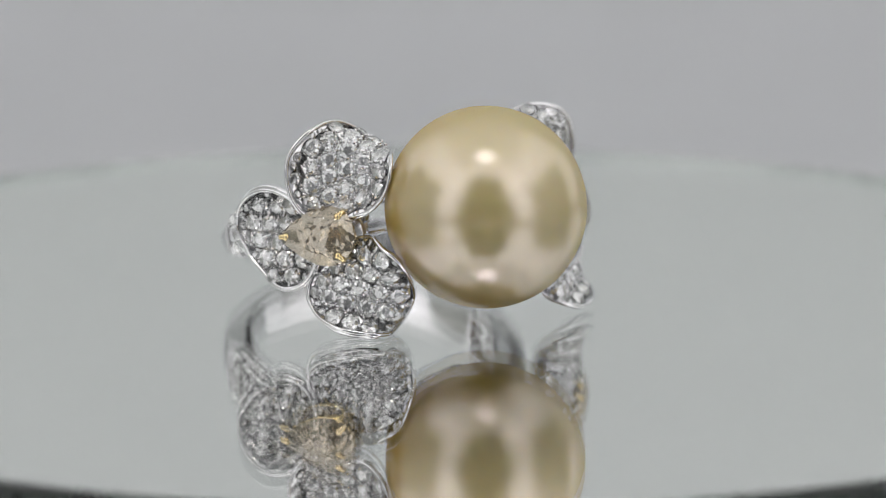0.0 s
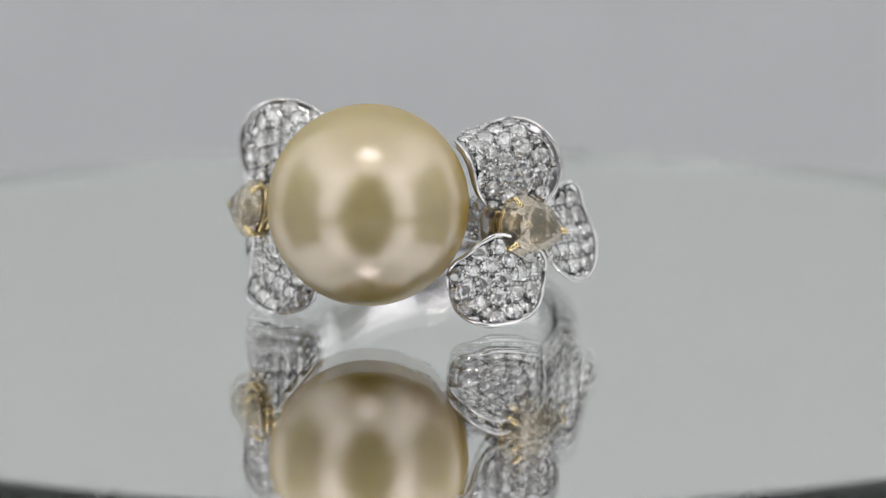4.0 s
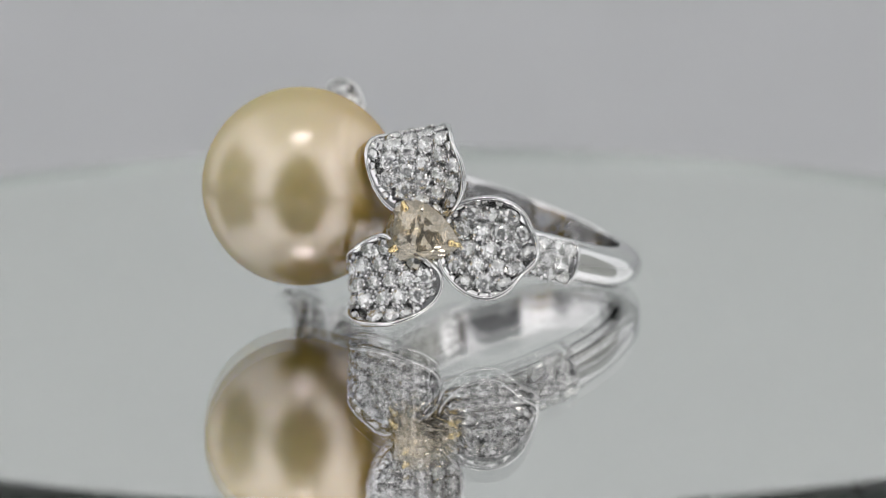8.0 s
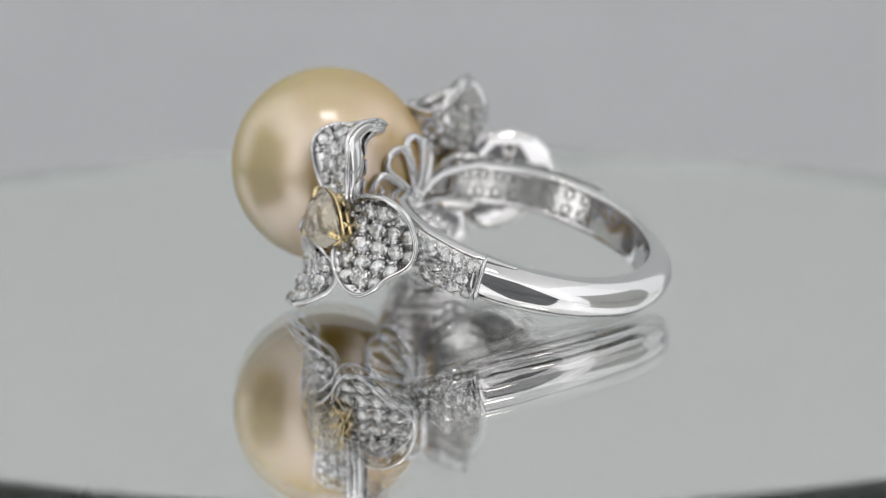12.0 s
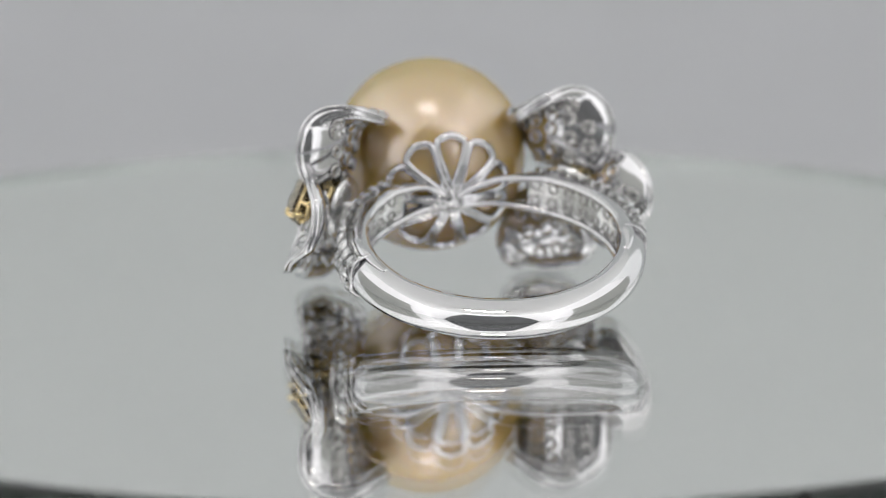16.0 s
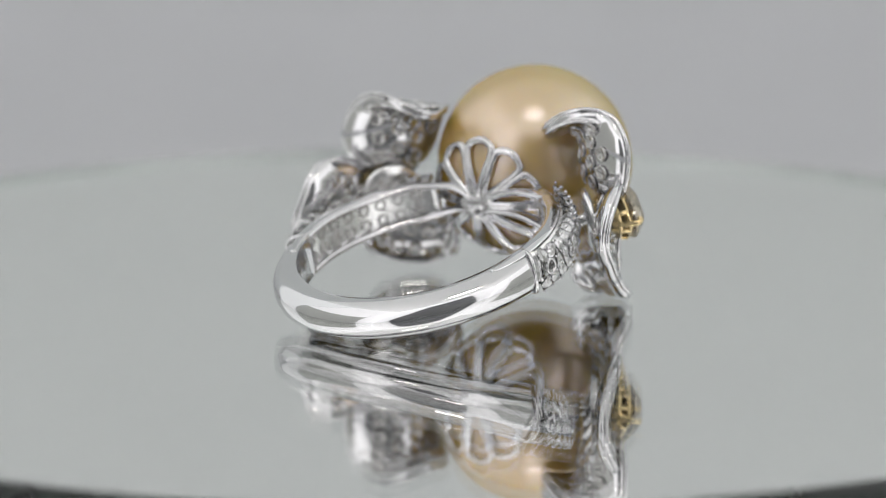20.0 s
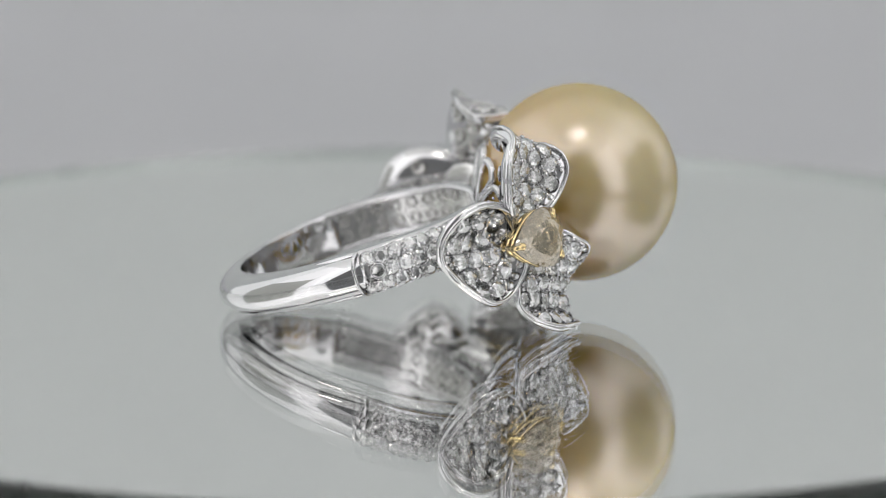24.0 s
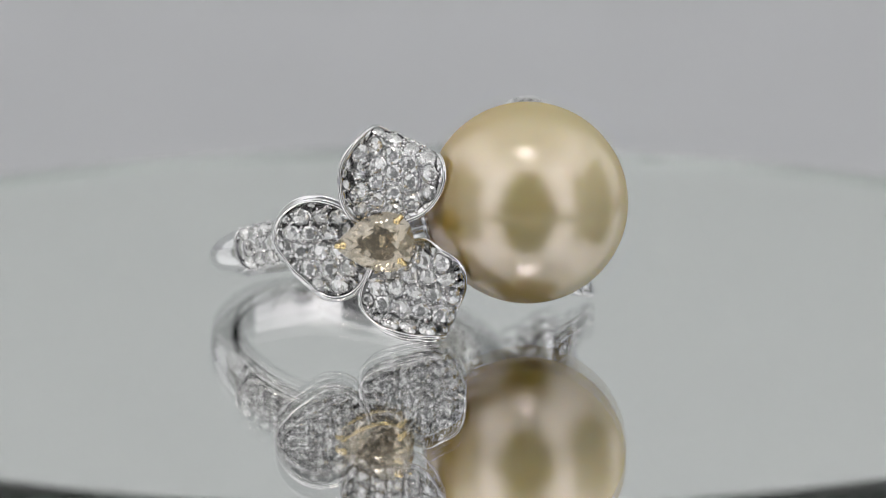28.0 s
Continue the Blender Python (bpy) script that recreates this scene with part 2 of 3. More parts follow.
# ---- turntable ----
def turntable():
    t = thing("turntable", "round mirrored glass plate on a white turntable", "turntable")
    n, R, th = 128, 55.5, 2.1
    circ = [(math.cos(2 * math.pi * k / n), math.sin(2 * math.pi * k / n)) for k in range(n)]
    rows = [(R - 0.4, 0.0), (R, -0.4), (R, -th + 0.4), (R - 0.4, -th)]
    verts = [(x * r, y * r, z) for r, z in rows for x, y in circ]
    faces, slots = [tuple(range(n))], [0]
    for i in range(3):
        for k in range(n):
            l = (k + 1) % n
            faces.append((i * n + k, i * n + l, (i + 1) * n + l, (i + 1) * n + k))
            slots.append(1)
    faces.append(tuple(3 * n + k for k in range(n)))
    slots.append(2)
    part("mirror_plate", mesh("mirror_plate", verts, faces, [mirror_glass, edge_glass, silvering], smooth=False, slots=slots), t,
         "thick back-silvered glass disc with a green edge")
    rows = [(50, -th - 0.02), (51, -6), (51, TABLE + 3), (53, TABLE + 0.02), (0.5, TABLE + 0.02)]
    verts = [(x * r, y * r, z) for r, z in rows for x, y in circ]
    faces = [(i * n + k, i * n + (k + 1) % n, (i + 1) * n + (k + 1) % n, (i + 1) * n + k) for i in range(4) for k in range(n)]
    faces.append(tuple(range(n)))
    part("drum", mesh("drum", verts, faces, white_plastic, smooth=False), t, "white plastic drum")
    return t


table_turning = turntable()

# ---- the ring; its own space: x across, -y towards the pearl, z along the finger hole's axis ----
ring = thing("pearl_ring", "white gold ring, golden pearl between two diamond flowers, on a mirror", "ring")
CX, CY, RIN = -1.0, -0.22, 8.57
PEARL_AT = Vector((0, -15.42, 0))


def on_hoop(deg, r, z):
    """A place on the hoop, which leans a little: its -x side stands higher."""
    a = radians(deg)
    x, y = CX + r * math.sin(a), CY + r * math.cos(a)
    return Vector((x, y, z - 0.05 * x + 0.3 * min(1.15, 1 - y / 10)))


def shank():
    verts, faces = [], []
    steps, sides = 72, 32
    for i in range(steps + 1):
        deg = -86 + 167 * i / steps
        e = min(1, abs(deg) / 81)
        hw = 1.34 + 0.14 * e ** 2
        th = 1.88 - 0.13 * e ** 2
        for k in range(sides):
            w = 2 * math.pi * k / sides
            c, s = math.cos(w), math.sin(w)
            r = RIN + th * (max(c, 0) ** 0.95) + (0.12 * c if c < 0 else 0)
            z = hw * math.copysign(abs(s) ** 0.9, s)
            verts.append(on_hoop(deg, r, z))
    for i in range(steps):
        for k in range(sides):
            l = (k + 1) % sides
            faces.append((i * sides + k, i * sides + l, (i + 1) * sides + l, (i + 1) * sides + k))
    faces += [tuple(range(sides)), tuple(steps * sides + k for k in range(sides))]
    part("shank", mesh("shank", verts, faces, white_gold), ring, "polished white gold band")


shank()


def shoulder(side):
    """The pave-set stretch between the polished band and the cup; side is 1 or -1."""
    verts, faces = [], []
    steps, sides = 24, 18
    a0, a1 = (80, 152) if side > 0 else (85, 152)
    size = lambda e: (1.46 + 0.12 * min(1, 4 * e), 1.75 + 0.15 * min(1, 4 * e))
    for i in range(steps + 1):
        e = i / steps
        hw, th = size(e)
        for k in range(sides):
            w = 2 * math.pi * k / sides
            c, s = math.cos(w), math.sin(w)
            bed = 0.48 * min(1, 12 * e)
            r = RIN + 0.35 + (th - 0.35 - bed) * (max(c, 0) ** 0.7)
            verts.append(on_hoop(side * (a0 + (a1 - a0) * e), r, (hw - 0.4 * bed) * math.copysign(abs(s) ** 0.7, s)))
    for i in range(steps):
        for k in range(sides):
            l = (k + 1) % sides
            faces.append((i * sides + k, i * sides + l, (i + 1) * sides + l, (i + 1) * sides + k))
    faces += [tuple(range(sides)), tuple(steps * sides + k for k in range(sides))]
    body = part("shoulder", mesh("shoulder", verts, faces, dull_gold), ring, "shoulder set with small diamonds")
    bow = -1.2 if side > 0 else -3.4  # its end is rounded
    rim = [on_hoop(side * (a0 + bow * math.cos(w)), RIN + 0.35 + 1.43 * math.cos(w) ** 0.7, 1.48 * math.copysign(abs(math.sin(w)) ** 0.7, w))
           for w in [math.pi * (k / 20 - 0.5) * 0.999 for k in range(21)]]
    part("rim", mesh("rim", *tube(rim, 0.13), white_gold), body, "polished raised edge")
    beads = []
    for i in range(12):
        for z in (-1.0, 0.0, 1.0):
            e = (i + (0.5 if z else 1.0)) / 12.3
            hw, th = size(e)
            c = math.sqrt(max(0, 1 - (abs(z) / hw) ** 2.86))
            deg = side * (a0 + (a1 - a0) * e)
            p = on_hoop(deg, RIN + 0.35 + (th - 0.35) * c ** 0.7 + 0.04, z)
            out = on_hoop(deg, 1, 0) - on_hoop(deg, 0, 0) + Vector((0, 0, z / hw * 0.75))
            jog = Vector((noise.noise(p * 2), noise.noise(p * 2 + Vector((7, 0, 0))), noise.noise(p * 2 + Vector((0, 7, 0)))))
            if side < 0 and i == 0 and z == 0.0:
                axis = out.normalized()
                across = axis.cross(Vector((0, 0, 1))).normalized()
                up = across.cross(axis)
                loop = [p + (across * math.cos(w) + up * math.sin(w)) * 0.47 for w in [2 * math.pi * q / 20 for q in range(20)]]
                part("empty_seat", mesh("empty_seat", *tube(loop, 0.12, 8, closed=True), white_gold), body, "round open seat without a stone")
                continue
            part("diamond", STONES[0.54], body, "", upright(p + jog * 0.1, out + jog * 0.5, i * 1.3 + z))
            for b in range(4):
                w = math.pi / 4 + b * math.pi / 2
                across = out.normalized().cross(Vector((0, 0, 1))).normalized()
                beads.append(ball(p + across * 0.56 * math.cos(w) + Vector((0, 0, 0.56 * math.sin(w))) + out.normalized() * 0.03, 0.1, 6, 4))
    part("grain", mesh("grain", *joined(beads), white_gold), body, "tiny bead claws", kind="stuff")
    seats = []
    for i in range(8):
        for z in (-0.56, 0.56):
            deg = side * (a0 + 5 + i * 8.2)
            c = on_hoop(deg, RIN + 0.33, z)
            inward = (on_hoop(deg, 0, 0) - on_hoop(deg, 1, 0)).normalized()
            across = inward.cross(Vector((0, 0, 1)))
            loop = [c + across * 0.34 * math.cos(w) + Vector((0, 0, 0.34 * math.sin(w))) for w in [2 * math.pi * q / 12 for q in range(12)]]
            seats.append(tube(loop, 0.1, 6, closed=True))
    part("open_seat", mesh("open_seat", *joined(seats), hole_dark), body, "open seats behind the stones", kind="stuff")
    # inner rails that run on to the hub behind the pearl
    for z in (-1, 1):
        pts = [on_hoop(side * d, RIN + 0.42, z * (1.3 - 0.1 * (d - 81) / 71)) for d in range(66, 150, 6)]
        end = Vector((0.15 * side, -8.35, z * 0.35))
        mid = on_hoop(side * 163, RIN + 0.1, z * 0.85)
        mid.x += 0.4
        pts = spline(pts + [mid, end], 3)
        part("rail", mesh("rail", *tube(pts, [min(0.58, 0.25 + 0.04 * k, 0.3 + 0.04 * (len(pts) - k)) for k in range(len(pts))], 12, flat=0.5, up=(0, 0, 1)), white_gold), body, "polished inner rail")


shoulder(1)
shoulder(-1)


def pearl():
    me = bpy.data.meshes.new("pearl")
    bm = bmesh.new()
    bmesh.ops.create_icosphere(bm, subdivisions=5, radius=6.75 * MM)
    for v in bm.verts:
        d = v.co.normalized()
        v.co *= 1 + 0.0035 * noise.noise(d * 1.6) - 0.010 * math.exp(-((d - Vector((0.64, -0.76, -0.05)).normalized()).length / 0.035) ** 2)
    for f in bm.faces:
        f.smooth = True
    bm.to_mesh(me)
    bm.free()
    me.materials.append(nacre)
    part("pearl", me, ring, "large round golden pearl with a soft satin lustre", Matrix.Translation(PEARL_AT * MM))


pearl()


def cup():
    """Openwork cup behind the pearl: loops that spread from a hub."""
    def at(polar, spin, r=7.0):
        a, w = radians(polar), radians(spin)
        return PEARL_AT + Vector((math.sin(a) * math.sin(w), math.cos(a), math.sin(a) * math.cos(w))) * r
    base = ball(PEARL_AT + Vector((0, 7.0, 0)), 0.68, 14, 8, (1, 0.5, 1))
    body = part("pearl_cup", mesh("pearl_cup", *base, white_gold), ring, "openwork white gold cup behind the pearl")
    count = 10
    for i in range(count):
        w = 360 / count * i
        prof = [(6, 0), (12, 11.5), (20, 14.5), (29, 16), (35, 13), (37.5, 0)]
        loop = [at(p, w + s) for p, s in prof] + [at(p, w - s) for p, s in prof[-2:0:-1]]
        pts = spline(loop, 5, closed=True)
        part("loop", mesh("loop", *tube(pts, 0.28, 8, closed=True), white_gold), body)


cup()


class Flower:
    """The axes of one flower: a runs towards the band, z up, n out of its face."""

    def __init__(self, at, a, n):
        self.at, self.a, self.n = Vector(at), Vector(a).normalized(), Vector(n).normalized()

    def __call__(self, a, z, n):
        return self.at + self.a * a + Vector((0, 0, z)) + self.n * n


def petal(fl, centre, along, radii, depth, label, thick=1.0, curl=(1.0, -9.0, 0.0), stone=0.64):
    """One cupped petal: an outline given by its radii every 22.5 degrees, set with diamonds, with a polished rim.
    curl: radius, start and slant of the roll by which the side next to the pearl turns backward."""
    ca, cz = centre
    n0, tilt_a, tilt_z, bow_a, bow_up, bow_down, roll, lip, start, slant, twist, dip = depth

    def edge(w):
        t = (w / (2 * math.pi) * 16) % 16
        i = int(t)
        f = t - i
        p = [radii[(i + k) % 16] for k in (-1, 0, 1, 2)]
        return 0.5 * (2 * p[1] + (p[2] - p[0]) * f + (2 * p[0] - 5 * p[1] + 4 * p[2] - p[3]) * f * f
                      + (3 * p[1] - p[0] - 3 * p[2] + p[3]) * f ** 3)

    def at(a, z, hollow=dip):
        """A place on the petal's front; past the start line it rolls backward round a bar of that radius."""
        x, y = a - ca, z - cz
        share = min(1.0, math.hypot(x, y) / edge(math.atan2(y, x)))
        limit = curl[1] + curl[2] * y
        turned = max(0.0, limit - x) / curl[0]
        x = max(x, limit)
        n = n0 + tilt_a * x + tilt_z * y - bow_a * x * x - (bow_up if y > 0 else bow_down) * y * y + lip * max(0.0, x - 1.2) ** 2
        n += twist * x * y - hollow * (1 - share * share)
        n -= curl[0] * (1 - math.cos(turned))
        first = start + slant * x
        x -= curl[0] * math.sin(turned)
        if y > first:
            lean = (y - first) / roll
            y = first + roll * math.sin(lean)
            n -= roll * (1 - math.cos(lean))
        return fl(ca + x, cz + y, n)

    def facing(a, z, hollow=dip):
        h = 0.05
        return (at(a + h, z, hollow) - at(a - h, z, hollow)).cross(at(a, z + h, hollow) - at(a, z - h, hollow)).normalized()

    # a tray: pave floor in front, a polished skirt round it that runs back, and a hollow behind
    sides = 60
    front = [(i / 8, 0.60 if i < 7 else 0.4) for i in range(1, 8)] + [(0.97, 0.02)]
    behind = [(1.0, 0.1), (1.02, 0.26), (1.025, 0.46), (1.005, 0.64), (0.96, 0.78), (0.9, 0.86), (0.8, 0.9), (0.65, 0.92), (0.45, 0.93), (0.22, 0.93)]
    rows = front + [(share, under * thick) for share, under in behind]
    sense = 1 if fl.a.cross(Vector((0, 0, 1))).dot(fl.n) > 0 else -1
    verts = [at(ca, cz) - facing(ca, cz) * sense * 0.60]
    for share, under in rows:
        for k in range(sides):
            w = 2 * math.pi * k / sides
            r = edge(w) * share
            a, z = ca + r * math.cos(w), cz + r * math.sin(w)
            deep = under * (1 + 0.2 * max(0.0, math.sin(w))) if under > 0.95 * thick else under
            verts.append(at(a, z) - facing(a, z, 0.0) * sense * deep)
    last = 1 + (len(rows) - 1) * sides
    verts.append(at(ca, cz) - facing(ca, cz) * sense * 0.93 * thick)
    faces, slots = [], []
    for k in range(sides):
        l = (k + 1) % sides
        faces += [(0, 1 + k, 1 + l), (len(verts) - 1, last + l, last + k)]
        slots += [1, 0]
        for i in range(len(rows) - 1):
            o = 1 + i * sides
            faces.append((o + k, o + l, o + sides + l, o + sides + k))
            slots.append(1 if i < 6 else 0)
    body = part("petal", mesh("petal", verts, faces, [white_gold, dull_gold], slots=slots), ring, label)
    ring_pts = []
    for k in range(sides):
        w = 2 * math.pi * k / sides
        r = edge(w)
        a, z = ca + r * math.cos(w), cz + r * math.sin(w)
        ring_pts.append(at(a, z) + facing(a, z, 0.0) * sense * 0.02)
    part("rim", mesh("rim", *tube(ring_pts, 0.15, 8, closed=True), white_gold), body, "polished raised rim")
    # diamonds: a honeycomb of large ones, smaller ones in the room that is left, bead claws between, open seats behind
    beads, seats, placed = [], [], []
    spin = radians(along + 12)
    pitch = 1.97 * stone
    spots = []
    for i in range(-4, 5):
        for j in range(-5, 6):
            u, v = (i + 0.5 * (j % 2)) * pitch, j * pitch * 0.88
            spots.append((ca + u * math.cos(spin) - v * math.sin(spin), cz + u * math.sin(spin) + v * math.cos(spin), stone, 0.5))
    grid = [(ca + 0.11 * i, cz + 0.11 * j) for i in range(-40, 41) for j in range(-42, 43)]
    spots += [(a, z, 0.46, 0.42) for a, z in grid] + [(a, z, 0.32, 0.3) for a, z in grid] + [(a, z, 0.24, 0.25) for a, z in grid]
    for a, z, size, need in spots:
        if edge(math.atan2(z - cz, a - ca)) - math.hypot(a - ca, z - cz) < need:
            continue
        if size < stone and any(math.hypot(a - b, z - c) < size * 0.97 + r for b, c, r in placed):
            continue
        placed.append((a, z, size))
        out = facing(a, z) * sense
        p = at(a, z)
        jog = Vector((noise.noise(p * 3), noise.noise(p * 3 + Vector((9, 0, 0))), noise.noise(p * 3 + Vector((0, 9, 0)))))
        part("diamond", STONES[size], body, "", upright(p - out * (0.06 if size == stone else 0.1), out + jog * 0.42, a * 3 + z * 5))
        side = out.cross(Vector((0, 0, 1))).normalized()
        up = side.cross(out)
        room = edge(math.atan2(z - cz, a - ca)) - math.hypot(a - ca, z - cz)
        for b in range(0 if room < 1.1 * size + 0.12 else 6 if size > 0.4 else 2):
            t = spin + math.pi / 6 + b * math.pi / 3
            beads.append(ball(p + (side * math.cos(t) + up * math.sin(t)) * size * 1.1 + jog * 0.08, 0.13, 6, 4))
        if size == stone and math.hypot(a - ca, z - cz) < 0.8 * edge(math.atan2(z - cz, a - ca)) - 0.35:
            c = p - out * (0.93 * thick + 0.03)
            loop = [c + side * math.cos(t) * 0.46 + up * math.sin(t) * 0.46 for t in [2 * math.pi * q / 12 for q in range(12)]]
            seats.append(tube(loop, 0.09, 6, closed=True))
            disc = [c - out * 0.03 + side * math.cos(t) * 0.4 + up * math.sin(t) * 0.4 for t in [2 * math.pi * q / 12 for q in range(12)]]
            seats.append((disc + [c + out * 0.14], [(q, (q + 1) % 12, 12) for q in range(12)]))
    part("grain", mesh("grain", *joined(beads), white_gold), body, "tiny bead claws", kind="stuff")
    part("open_seat", mesh("open_seat", *joined(seats), hole_dark), body, "open seats behind the stones", kind="stuff")


def pear_outline(t, half, length):
    """A drop: blunt at -a, pointed at +a."""
    a = -math.cos(t)
    w = math.sin(t) * (1 - 0.36 * (a + 0.15)) * (1 - 0.25 * max(0, a) ** 2)
    return a * length / 2, w * half


def centre_stone(fl, lean, broad, sink, label):
    """A brown pear-cut diamond in a yellow gold basket with three claws."""
    ca, sa = math.cos(radians(lean)), math.sin(radians(lean))

    def p(a, z, n):
        return fl(a * ca - z * sa, a * sa + z * ca, n - sink)
    half, length = broad, 5.2
    loops, posts = [], []
    for n, k, r in ((-1.9, 0.6, 0.26), (-1.05, 0.78, 0.2), (-0.42, 0.89, 0.15)):
        outline = [pear_outline(2 * math.pi * i / 28, half, length) for i in range(28)]
        loops.append(tube([p(a * k, z * k, n) for a, z in outline], r, 8, closed=True))
    for i in (1, 4, 7, 11, 17, 21, 24, 27):
        a, z = pear_outline(2 * math.pi * i / 28, half, length)
        posts.append(tube([p(a * 0.89, z * 0.89, -0.42), p(a * 0.78, z * 0.78, -1.05), p(a * 0.62, z * 0.62, -1.9), p(a * 0.5, z * 0.5, -2.3)], 0.2, 8))
    body = part("stone_setting", mesh("stone_setting", *loops[0], yellow_gold), ring, "yellow gold basket")
    for piece in loops[1:]:
        part("gallery_wire", mesh("gallery_wire", *piece, yellow_gold), body)
    for piece in posts:
        part("post", mesh("post", *piece, yellow_gold), body)
    # small table, three rows of crown facets, a girdle and a pavilion in three steps
    rings = [(8, 0, 0.40, 0.82), (16, 0, 0.61, 0.68), (16, 0.5, 0.82, 0.38), (16, 0, 1.0, 0.07), (16, 0, 1.0, -0.06),
             (16, 0.5, 0.70, -0.62), (16, 0, 0.40, -1.15)]
    verts, faces, first = [], [], []
    for count, offset, k, level in rings:
        first.append(len(verts))
        for i in range(count):
            a, z = pear_outline(2 * math.pi * (i + offset) / count, half, length)
            uneven = (0.045 if level > 0 else 0.07) * math.sin(i * 2.3 + k * 9) if 0.35 < k < 0.9 and count == 16 else 0
            verts.append(p(a * k, z * k, level + uneven))
    verts.append(p(-0.3, 0, -1.75))
    faces.append(tuple(range(8)))
    for k in range(8):
        a, b, c = first[1] + 2 * k, first[1] + 2 * k + 1, first[1] + (2 * k + 2) % 16
        faces += [(k, a, b), (k, b, (k + 1) % 8), ((k + 1) % 8, b, c)]
    for k in range(16):
        l = (k + 1) % 16
        for near, far in ((1, 2), (4, 5)):
            a, b = first[near], first[far]
            faces += [(a + k, b + k, a + l), (a + l, b + k, b + l)]
        for near, far in ((3, 2), (6, 5)):
            a, b = first[near], first[far]
            faces += [(a + k, b + k, a + l), (a + l, b + k, b + l)]
        faces += [(first[3] + k, first[4] + k, first[4] + l, first[3] + l), (first[6] + k, first[6] + l, len(verts) - 1)]
    part("pear_diamond", mesh("pear_diamond", verts, faces, brown_diamond, smooth=False), body, label)
    for a, z in ((2.55, 0), (-1.85, 0.78 * broad), (-1.85, -0.78 * broad)):
        pts = [p(a * 0.5, z * 0.5, -1.8), p(a * 0.88, z * 0.9, -0.8), p(a * 1.0, z * 1.02, 0.0), p(a * 0.93, z * 0.94, 0.26), p(a * 0.82, z * 0.82, 0.3)]
        claw = [tube(spline(pts, 3), 0.19, 8), ball(pts[-1], 0.27, 10, 7)]
        part("prong", mesh("prong", *joined(claw), yellow_gold), body, "yellow gold claw with a rounded tip")


def stem(fl, to, sink):
    base = ball((0, 0, 0), 2.3, 24, 8, (1, 1, 0.22))
    base = ([fl(v.x - 0.2, v.y, v.z - 2.75 - sink) for v in base[0]], base[1])
    part("flower_base", mesh("flower_base", *base, dull_gold), ring, "domed back where the petals join")
    part("stem", mesh("stem", *tube(spline([fl(-0.3, 0, -1.2), fl(-0.6, 0, -2.6), Vector(to)], 5), [0.6 - 0.02 * k for k in range(11)], 12), dull_gold), ring, "short stem behind the flower")


right = Flower((10.28, -10.27, -0.27), (0.587, 0.809, 0), (0.809, -0.587, 0))
left = Flower((-11.12, -11.68, -0.5), (-0.710, 0.704, 0), (-0.704, -0.710, 0))
# depth of a petal: level at its middle, tilt along a and z, bow along a, bow above and below, radius of the rolled tip,
# forward lip on the side of the band, height and slant of the line where the roll begins, twist, hollow of the middle
WORDS = "cupped petal paved with small diamonds"
petal(right, (-1.7, 4.4), 90, (3.32, 2.97, 2.81, 3.32, 4.22, 4.52, 4.17, 4.06, 3.79, 3.51, 3.53, 3.66, 3.72, 3.84, 3.93, 3.68), (-0.707, 0.083, 0.147, -0.017, 0.063, 0.037, 2.287, -0.022, 0.263, 0.490, 0.017, 1.270), WORDS, 0.9)
petal(right, (4.1, 0.1), 0, (3.15, 3.0, 2.97, 3.29, 3.45, 3.4, 3.48, 3.49, 3.28, 3.12, 3.06, 3.05, 3.19, 3.26, 3.07, 2.85), (-1.709, -0.381, -0.565, 0.079, -0.111, 0.122, 2.200, 0.060, 9.000, 0.000, -0.057, 1.007), WORDS, 0.75)
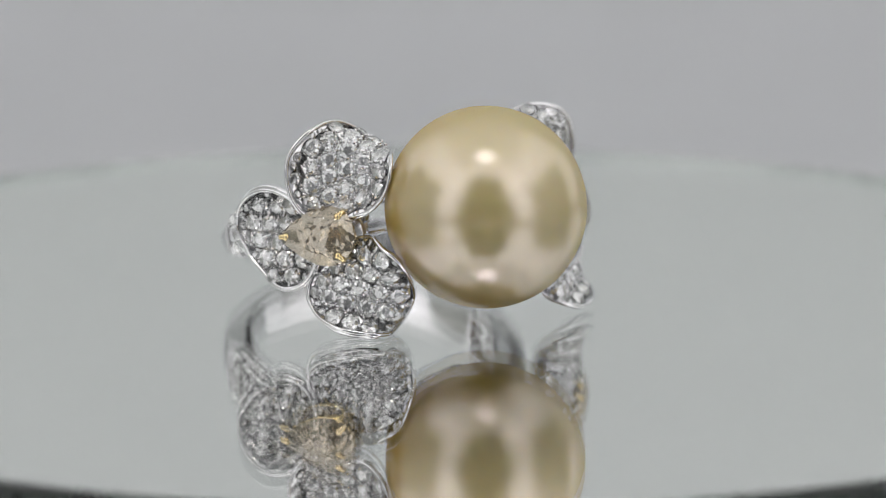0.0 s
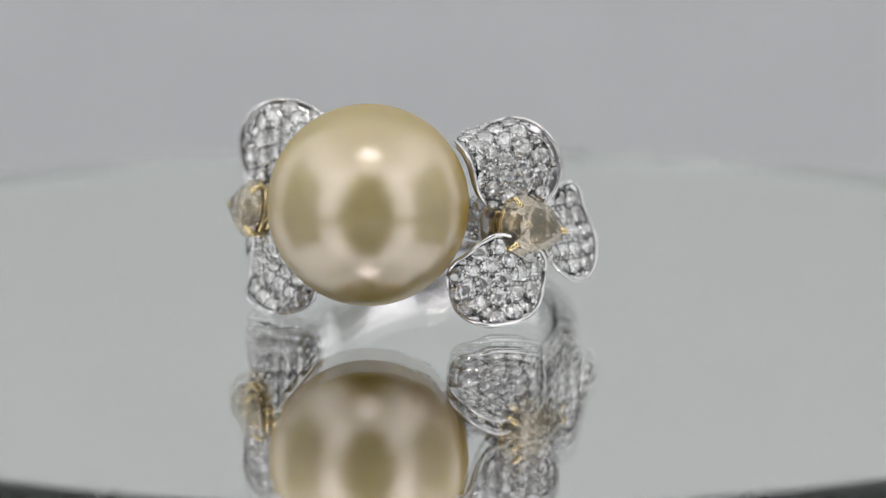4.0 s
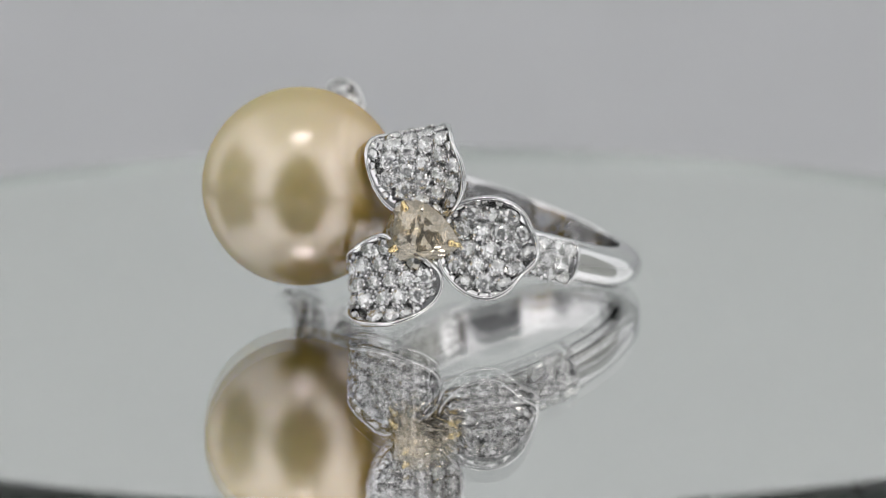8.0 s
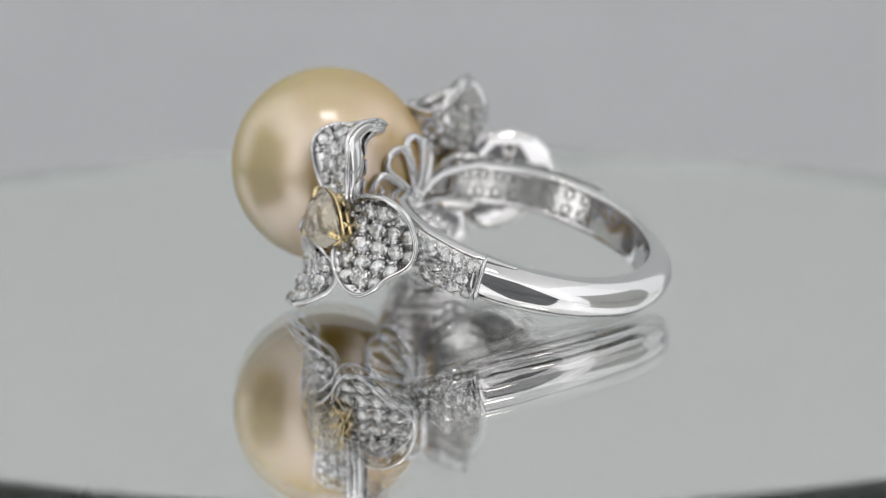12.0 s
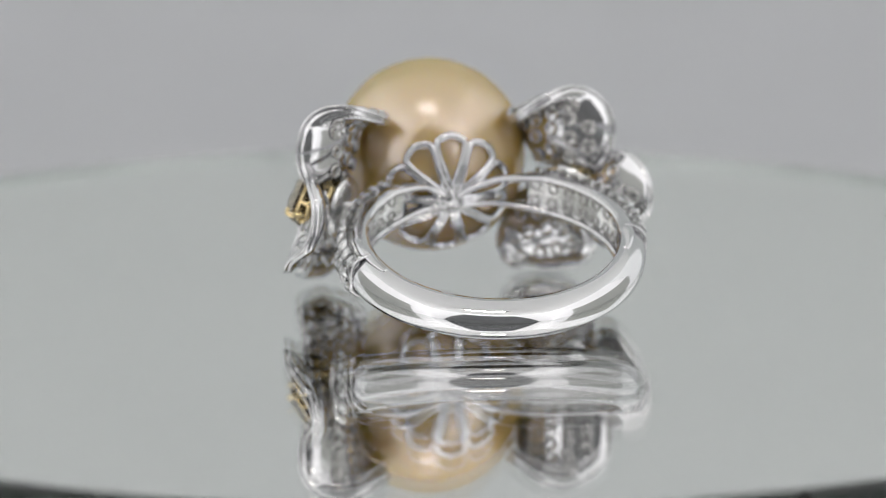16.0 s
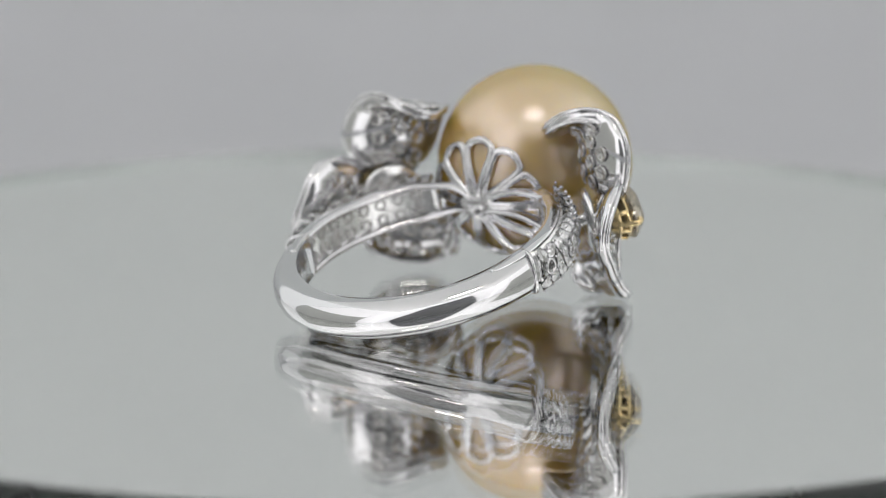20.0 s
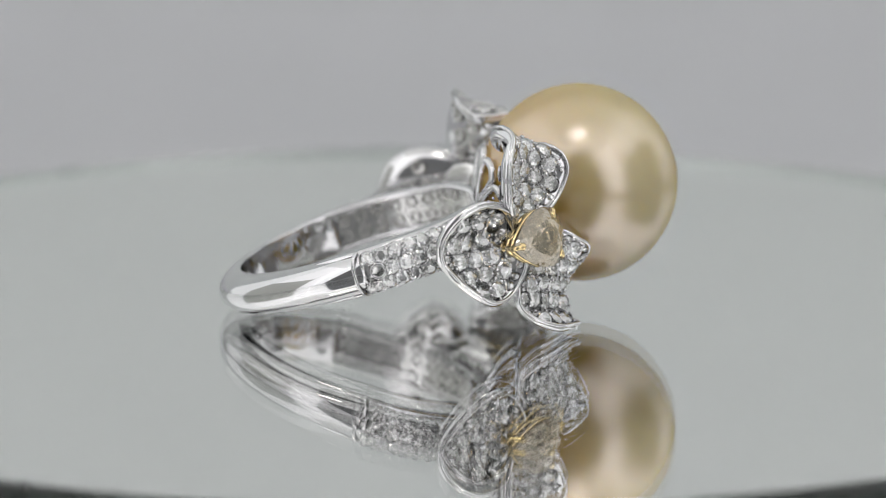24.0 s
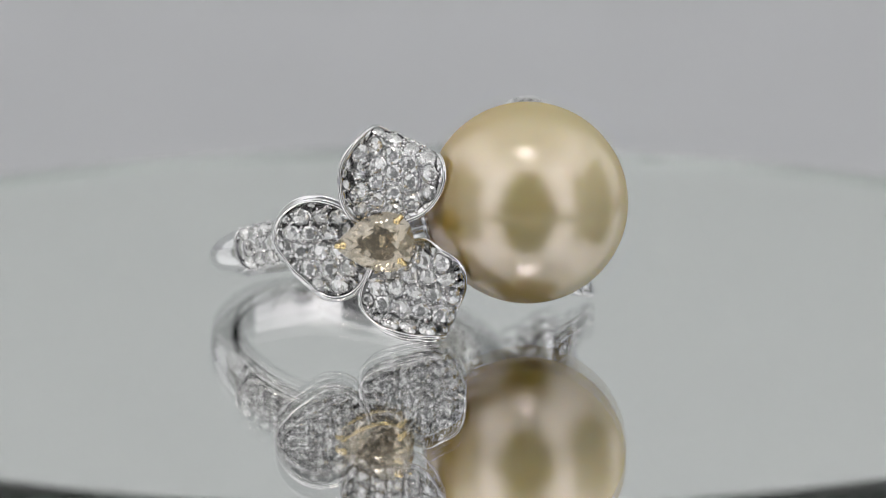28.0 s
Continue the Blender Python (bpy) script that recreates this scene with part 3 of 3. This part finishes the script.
petal(right, (-1.6, -3.7), 250, (3.48, 3.57, 3.07, 2.62, 2.75, 3.1, 3.1, 3.3, 4.3, 4.5, 4.0, 3.5, 3.0, 2.85, 2.9, 3.15), (-0.489, 0.277, 0.218, 0.070, 0.040, -0.082, 2.200, -0.203, 9.000, 0.000, -0.035, 0.714), WORDS, 0.75, (1.5, -1.75, -0.35))
centre_stone(right, 0, 2.1, 0.45, "pale brown pear-cut diamond")
stem(right, (6.0, -7.2, -0.2), 0.45)
petal(left, (-2.2, 4.2), 90, (3.73, 3.58, 3.33, 3.4, 4.36, 4.62, 3.97, 3.38, 3.3, 3.32, 3.25, 3.25, 3.26, 3.7, 4.1, 4.02), (-0.972, 0.083, 0.220, -0.020, 0.087, 0.028, 2.192, -0.041, 0.836, 0.734, 0.011, 1.228), WORDS, 0.9)
petal(left, (3.7, 0.2), 0, (2.4, 3.05, 3.4, 3.5, 3.45, 3.3, 3.2, 3.0, 3.0, 3.4, 3.5, 3.5, 3.15, 2.45, 2.15, 2.2), (-3.903, -0.182, -0.091, -0.158, -0.205, -0.079, 2.200, -0.155, 9.000, 0.000, -0.084, -0.579), WORDS, 0.72)
petal(left, (-1.9, -3.8), 250, (3.67, 3.43, 3.12, 3.15, 3.25, 3.6, 3.3, 3.57, 3.6, 4.0, 4.1, 3.5, 2.98, 2.86, 2.99, 3.36), (-2.189, 0.075, 0.716, 0.014, 0.251, -0.274, 2.200, -0.066, 9.000, 0.000, -0.165, 0.209), WORDS, 0.75, (1.4, -2.3, -0.7))
centre_stone(left, 7, 2.0, 0.85, "pale brown pear-cut diamond")
stem(left, (-7.0, -7.2, -0.2), 0.85)


def motions():
    """The plate and the ring on it turn evenly, clockwise from above."""
    lie = pose(-3.8514 * MM, 4.0372 * MM, 4.0215 * MM, -16.31, 0, 28.125)
    rows, plate = [], []
    for s in range(29):
        turn = pose(0, 0, 0, 0, 0, -TURN * s)
        rows.append((float(s), turn @ lie))
        plate.append((float(s), turn))
    walk(ring, rows)
    walk(table_turning, plate)


motions()
